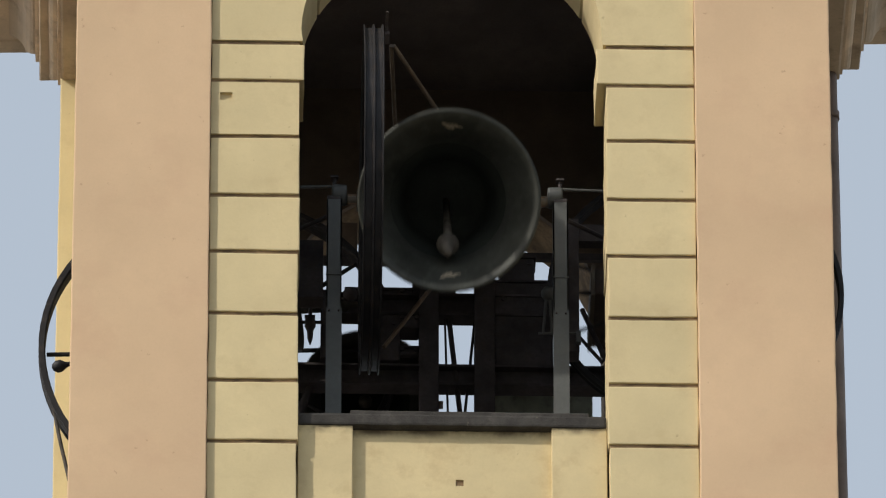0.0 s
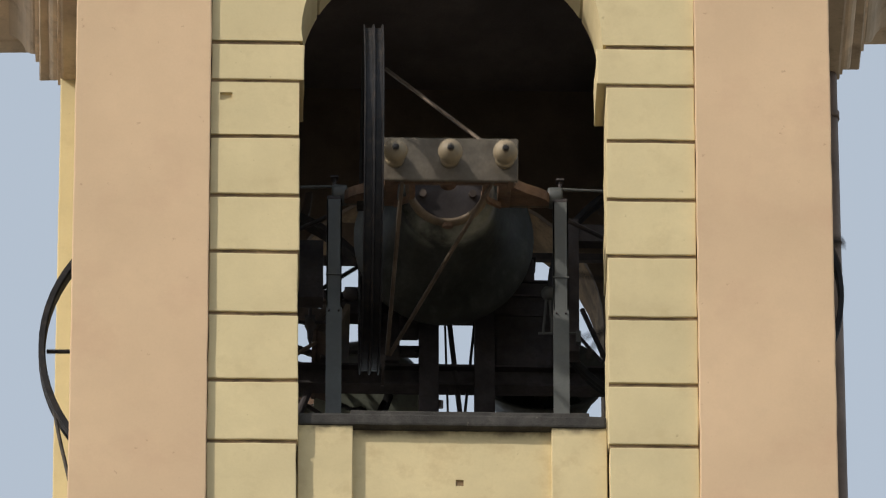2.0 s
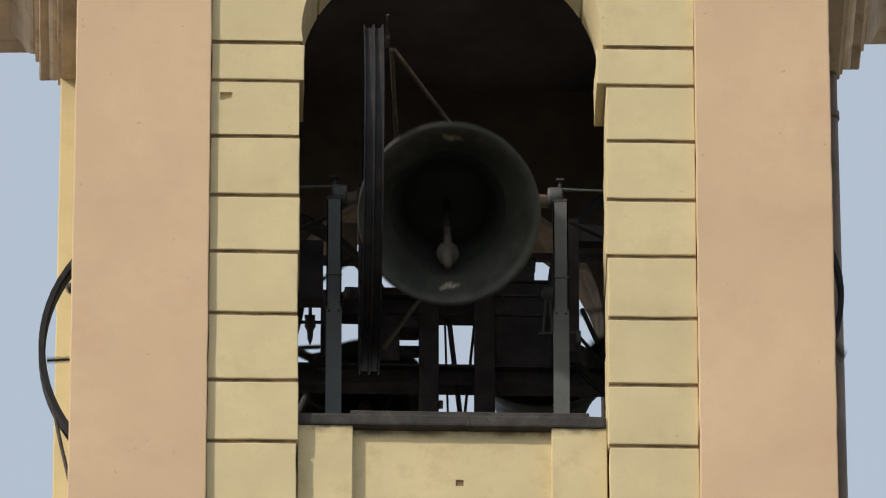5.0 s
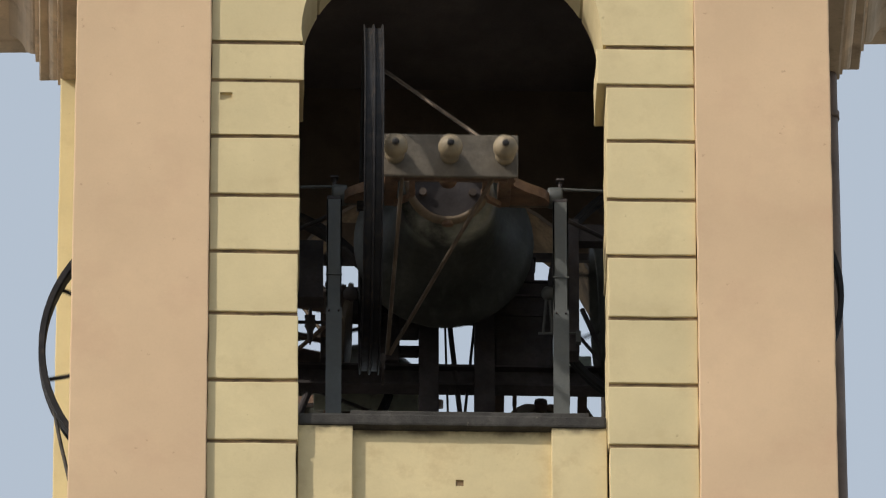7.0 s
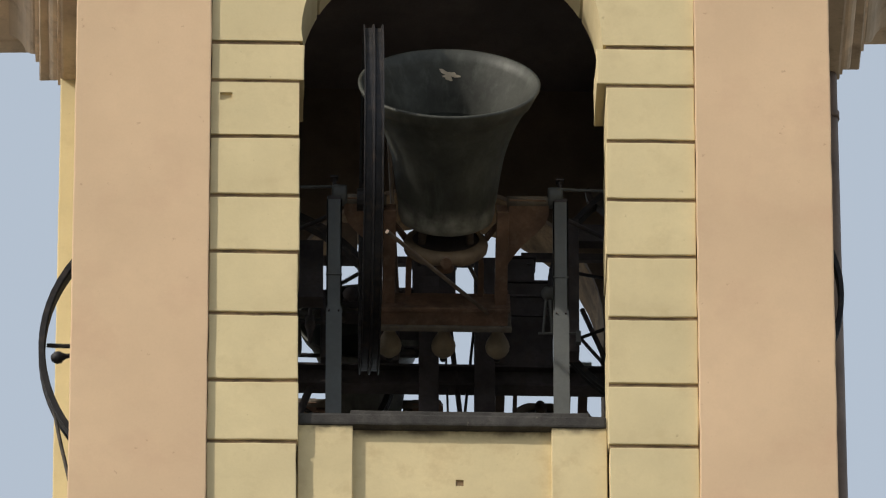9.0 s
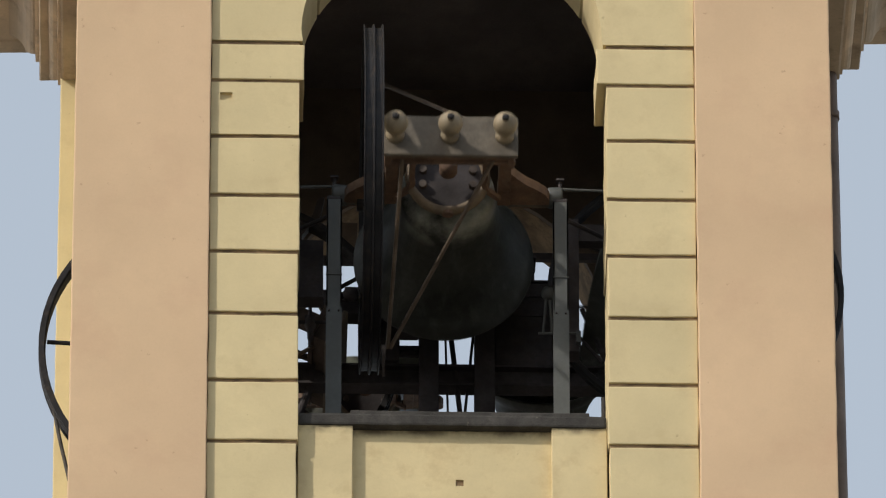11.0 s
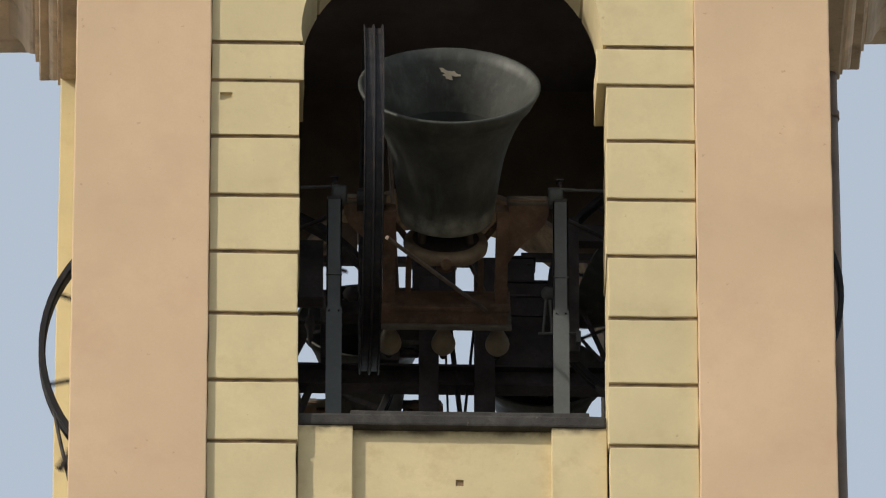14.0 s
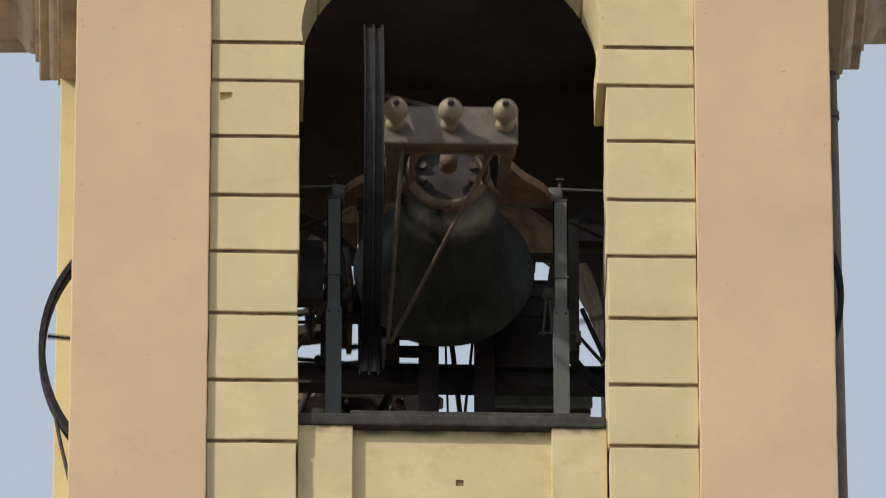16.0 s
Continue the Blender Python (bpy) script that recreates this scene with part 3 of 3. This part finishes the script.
member("steel_beam", i_beam(-0.64, 0.72, FY, 1.955, 2.11), "middle dark steel beam between the frame posts")
member("frame_post", add_box(box(0.70, 0.785, 1.15, 1.27, 1.20, 2.15, 0.006), 0.75, 1.80, 1.17, 1.25, 2.0, 2.12), "dark upright behind the bell post", group="frame posts")
member("frame_post", box(-1.78, -0.75, 1.15, 1.27, 1.56, 1.97, 0.006), "dark bracket beam from the side wall", group="frame posts")

member("frame_post", box(-0.755, -0.716, 1.88, 1.95, 1.60, 2.089, 0.006), "slim dark upright beside the grey bell post", group="frame posts")

# rods of the ringing gear between the uprights
for a, b, rad in (((0.025, FY, 1.96), (0.135, FY, 0.85), 0.016), ((0.182, FY + 0.03, 1.96), (0.08, FY + 0.03, 0.85), 0.009), ((0.0, FY, 1.96), (0.03, FY, 0.85), 0.007), ((0.70, 1.9, 1.93), (0.95, 1.9, 1.60), 0.012), ((0.83, 1.9, 1.98), (0.97, 1.9, 1.62), 0.016)):
    member("pull_rod", tube(a, b, rad, 8), "thin dark iron pull rod of the ringing gear", group="pull rods", cat="rod")

# drive housing and gear cases
def housing(x0, x1, y0, y1, z0, z1, label, mat=None):
    thing = empty("drive_housing", (x0 + x1) / 2, (y0 + y1) / 2, z0)
    w, d, h = (x1 - x0) / 2, (y1 - y0) / 2, z1 - z0
    tagged(thing, label, "machine")
    part("case", box(-w, w, -d, d, 0, h, 0.012), mat or M_FRAME, thing)
    part("lid", box(-w - 0.01, w + 0.01, -d - 0.01, d + 0.01, h, h + 0.015, 0.004), mat or M_FRAME, thing)
    for sx in (-1, 1):
        part("bolt", tube((sx * w * 0.7, -d - 0.012, h * 0.8), (sx * w * 0.7, -d + 0.01, h * 0.8), 0.014, 8), M_FRAME, thing)
    return thing


housing(0.33, 0.545, FY - 0.02, FY + 0.13, 2.215, 2.395, "tall dark gear case on the drive housing")
housing(0.30, 0.655, FY - 0.05, FY + 0.16, 1.60, 2.20, "tall dark drive housing on the frame beam")
housing(-0.505, -0.275, FY - 0.05, FY + 0.2, 1.63, 1.96, "dark gear case on the frame beam")
housing(-0.278, -0.156, FY - 0.05, FY + 0.1, 1.865, 1.955, "small dark gear case under the middle beam")
housing(-0.278, -0.156, FY - 0.02, FY + 0.02, 1.688, 1.735, "small dark gear case beside an upright")
housing(-0.196, 0.065, FY - 0.04, FY + 0.1, 2.112, 2.385, "dark gear case on top of the middle beam")
housing(-0.60, -0.20, FY - 0.04, FY + 0.06, 2.112, 2.14, "flat dark case on top of the middle beam")
member("frame_brace", tube((-0.905, FY, 1.20), (-0.80, FY, 1.50), 0.024, 10), "dark slanting brace of the bell frame", cat="brace")


def counter_ball(x, y, z, label, mat, hang):
    thing = empty("counterweight", x, y, z)
    tagged(thing, label, "weight", "hammer weights")
    part("ball", lathe([(0, 0.045), (0.028, 0.036), (0.043, 0.014), (0.043, -0.014), (0.028, -0.036), (0, -0.045)], 18), mat, thing, smooth=True)
    h = Vector(hang)
    for d in (-0.032, 0.022):
        part("stem", tube((d * 0.3, 0, 0), h + Vector((d, 0, 0)), 0.009, 8), mat, thing)
    part("foot", tube(h + Vector((-0.06, 0, 0)), h + Vector((0.19, 0, 0.004)), 0.008, 8), mat, thing)
    part("lug", box(h.x + 0.165, h.x + 0.195, h.y - 0.02, h.y + 0.02, h.z - 0.07, h.z + 0.012, 0.004), mat, thing)
    return thing


counter_ball(0.598, 1.1, 1.576, "grey ball weight on a hammer stem", M_POST, (0.0, 0.02, -0.27))
counter_ball(-0.581, 1.6, 1.875, "dark ball weight on a hammer stem", M_FRAME, (0.0, 0.33, 0.17))
rope = bmesh.new()
for a, b in (((-2.385, 2.44, 1.66), (-2.33, 2.45, 1.36)), ((-2.33, 2.45, 1.36), (-2.23, 2.46, 0.9))):
    add_tube(rope, a, b, 0.012, 8)
member("pull_rope", rope, "grey rope hanging off the side bell wheel", M_ROPE, "rope")
nz = empty("oil_valve", -0.823, 1.5, 1.576)
tagged(nz, "small dark hanging valve on a bar", "valve")
part("body", lathe([(0, 0.06), (0.03, 0.06), (0.034, 0.0), (0.02, -0.03), (0.016, -0.09), (0.004, -0.13), (0, -0.13)], 12), M_FRAME, nz)
part("handle", box(-0.034, 0.03, -0.012, 0.012, 0.062, 0.078, 0.004), M_FRAME, nz)
part("neck", tube((0.0, 0, 0.06), (0.0, 0, 0.14), 0.011, 8), M_FRAME, nz)
part("bar", tube((-0.3, 0, 0.03), (0.1, 0, 0.03), 0.011, 8), M_FRAME, nz)

# ---- motion ----
def half_swing(amp):
    """Angle of a pendulum against time over one half swing, from +1 to -1 at times 0 to 1."""
    th, w, dt, out = radians(amp), 0.0, 0.0005, [radians(amp)]
    while w <= 0.0:
        w -= math.sin(th) * dt
        th += w * dt
        out.append(th)
        if w > -1e-9 and len(out) > 100:
            break
        if len(out) > 50000 or (len(out) > 100 and th < -radians(amp) * 0.99999):
            break
    n = len(out) - 1
    return lambda s: out[min(n, max(0, int(s * n + 0.5)))] / radians(amp)


def swing_rows(turns, amp, place):
    """Rows every tenth of a second; turns: (seconds, degrees) at each end of the swing."""
    shape = half_swing(amp)
    rows = []
    for i in range(161):
        t = i / 10
        for (t0, a0), (t1, a1) in zip(turns, turns[1:]):
            if t0 <= t <= t1:
                u = shape((t - t0) / (t1 - t0))
                ang = (a0 + a1) / 2 + (a0 - a1) / 2 * u
                break
        rows.append((t, place(ang)))
    return rows


def motions():
    front_turns = [(-0.90, -123), (1.56, 120), (4.06, -123), (6.52, 120), (9.11, -125), (11.56, 120), (14.13, -123), (16.63, 120)]
    walk(bell_front, swing_rows(front_turns, 121, lambda a: pose(BX, BY, PZ - 0.028, a, 0, 0)))
    lean = swing_rows(front_turns, 121, lambda a: pose(0, 0, 0.075, -24 * max(-1, min(1, a / 45)), 0, 0))
    walk(clap_front, lean)
    left_turns = [(0.0 + 2.2 * i, -108 if i % 2 else 113) for i in range(-1, 9)]
    right_turns = [(-0.448 + 1.5825 * i, 130 if i % 2 else -130) for i in range(0, 12)]
    walk(bell_left, swing_rows(left_turns, 113, lambda a: pose(-1.368, 2.01, PZ - 0.045, 0, 0, -90) @ pose(0, 0, 0, a, 0, 0)))
    walk(clap_left, swing_rows(left_turns, 113, lambda a: pose(0, 0, 0.05, -17 * max(-1, min(1, a / 60)), 0, 0)))
    walk(bell_right, swing_rows(right_turns, 130, lambda a: pose(1.515, 1.97, PZ, 0, 0, 90) @ pose(0, 0, 0, a, 0, 0)))
    rear_turns = [(-0.84, -116), (1.65, 128), (4.12, -116), (6.62, 128), (9.08, -116), (11.54, 128), (14.02, -116), (16.50, 128)]
    walk(bell_rear, swing_rows(rear_turns, 121, lambda a: pose(REAR[0], REAR[1], REAR[2], a, 0, 0)))
    small_turns = [(0.35 + 1.525 * i, -118 if i % 2 else 118) for i in range(-1, 12)]
    walk(bell_small, swing_rows(small_turns, 118, lambda a: pose(SMALL[0], SMALL[1], SMALL[2], a, 0, 0)))


motions()
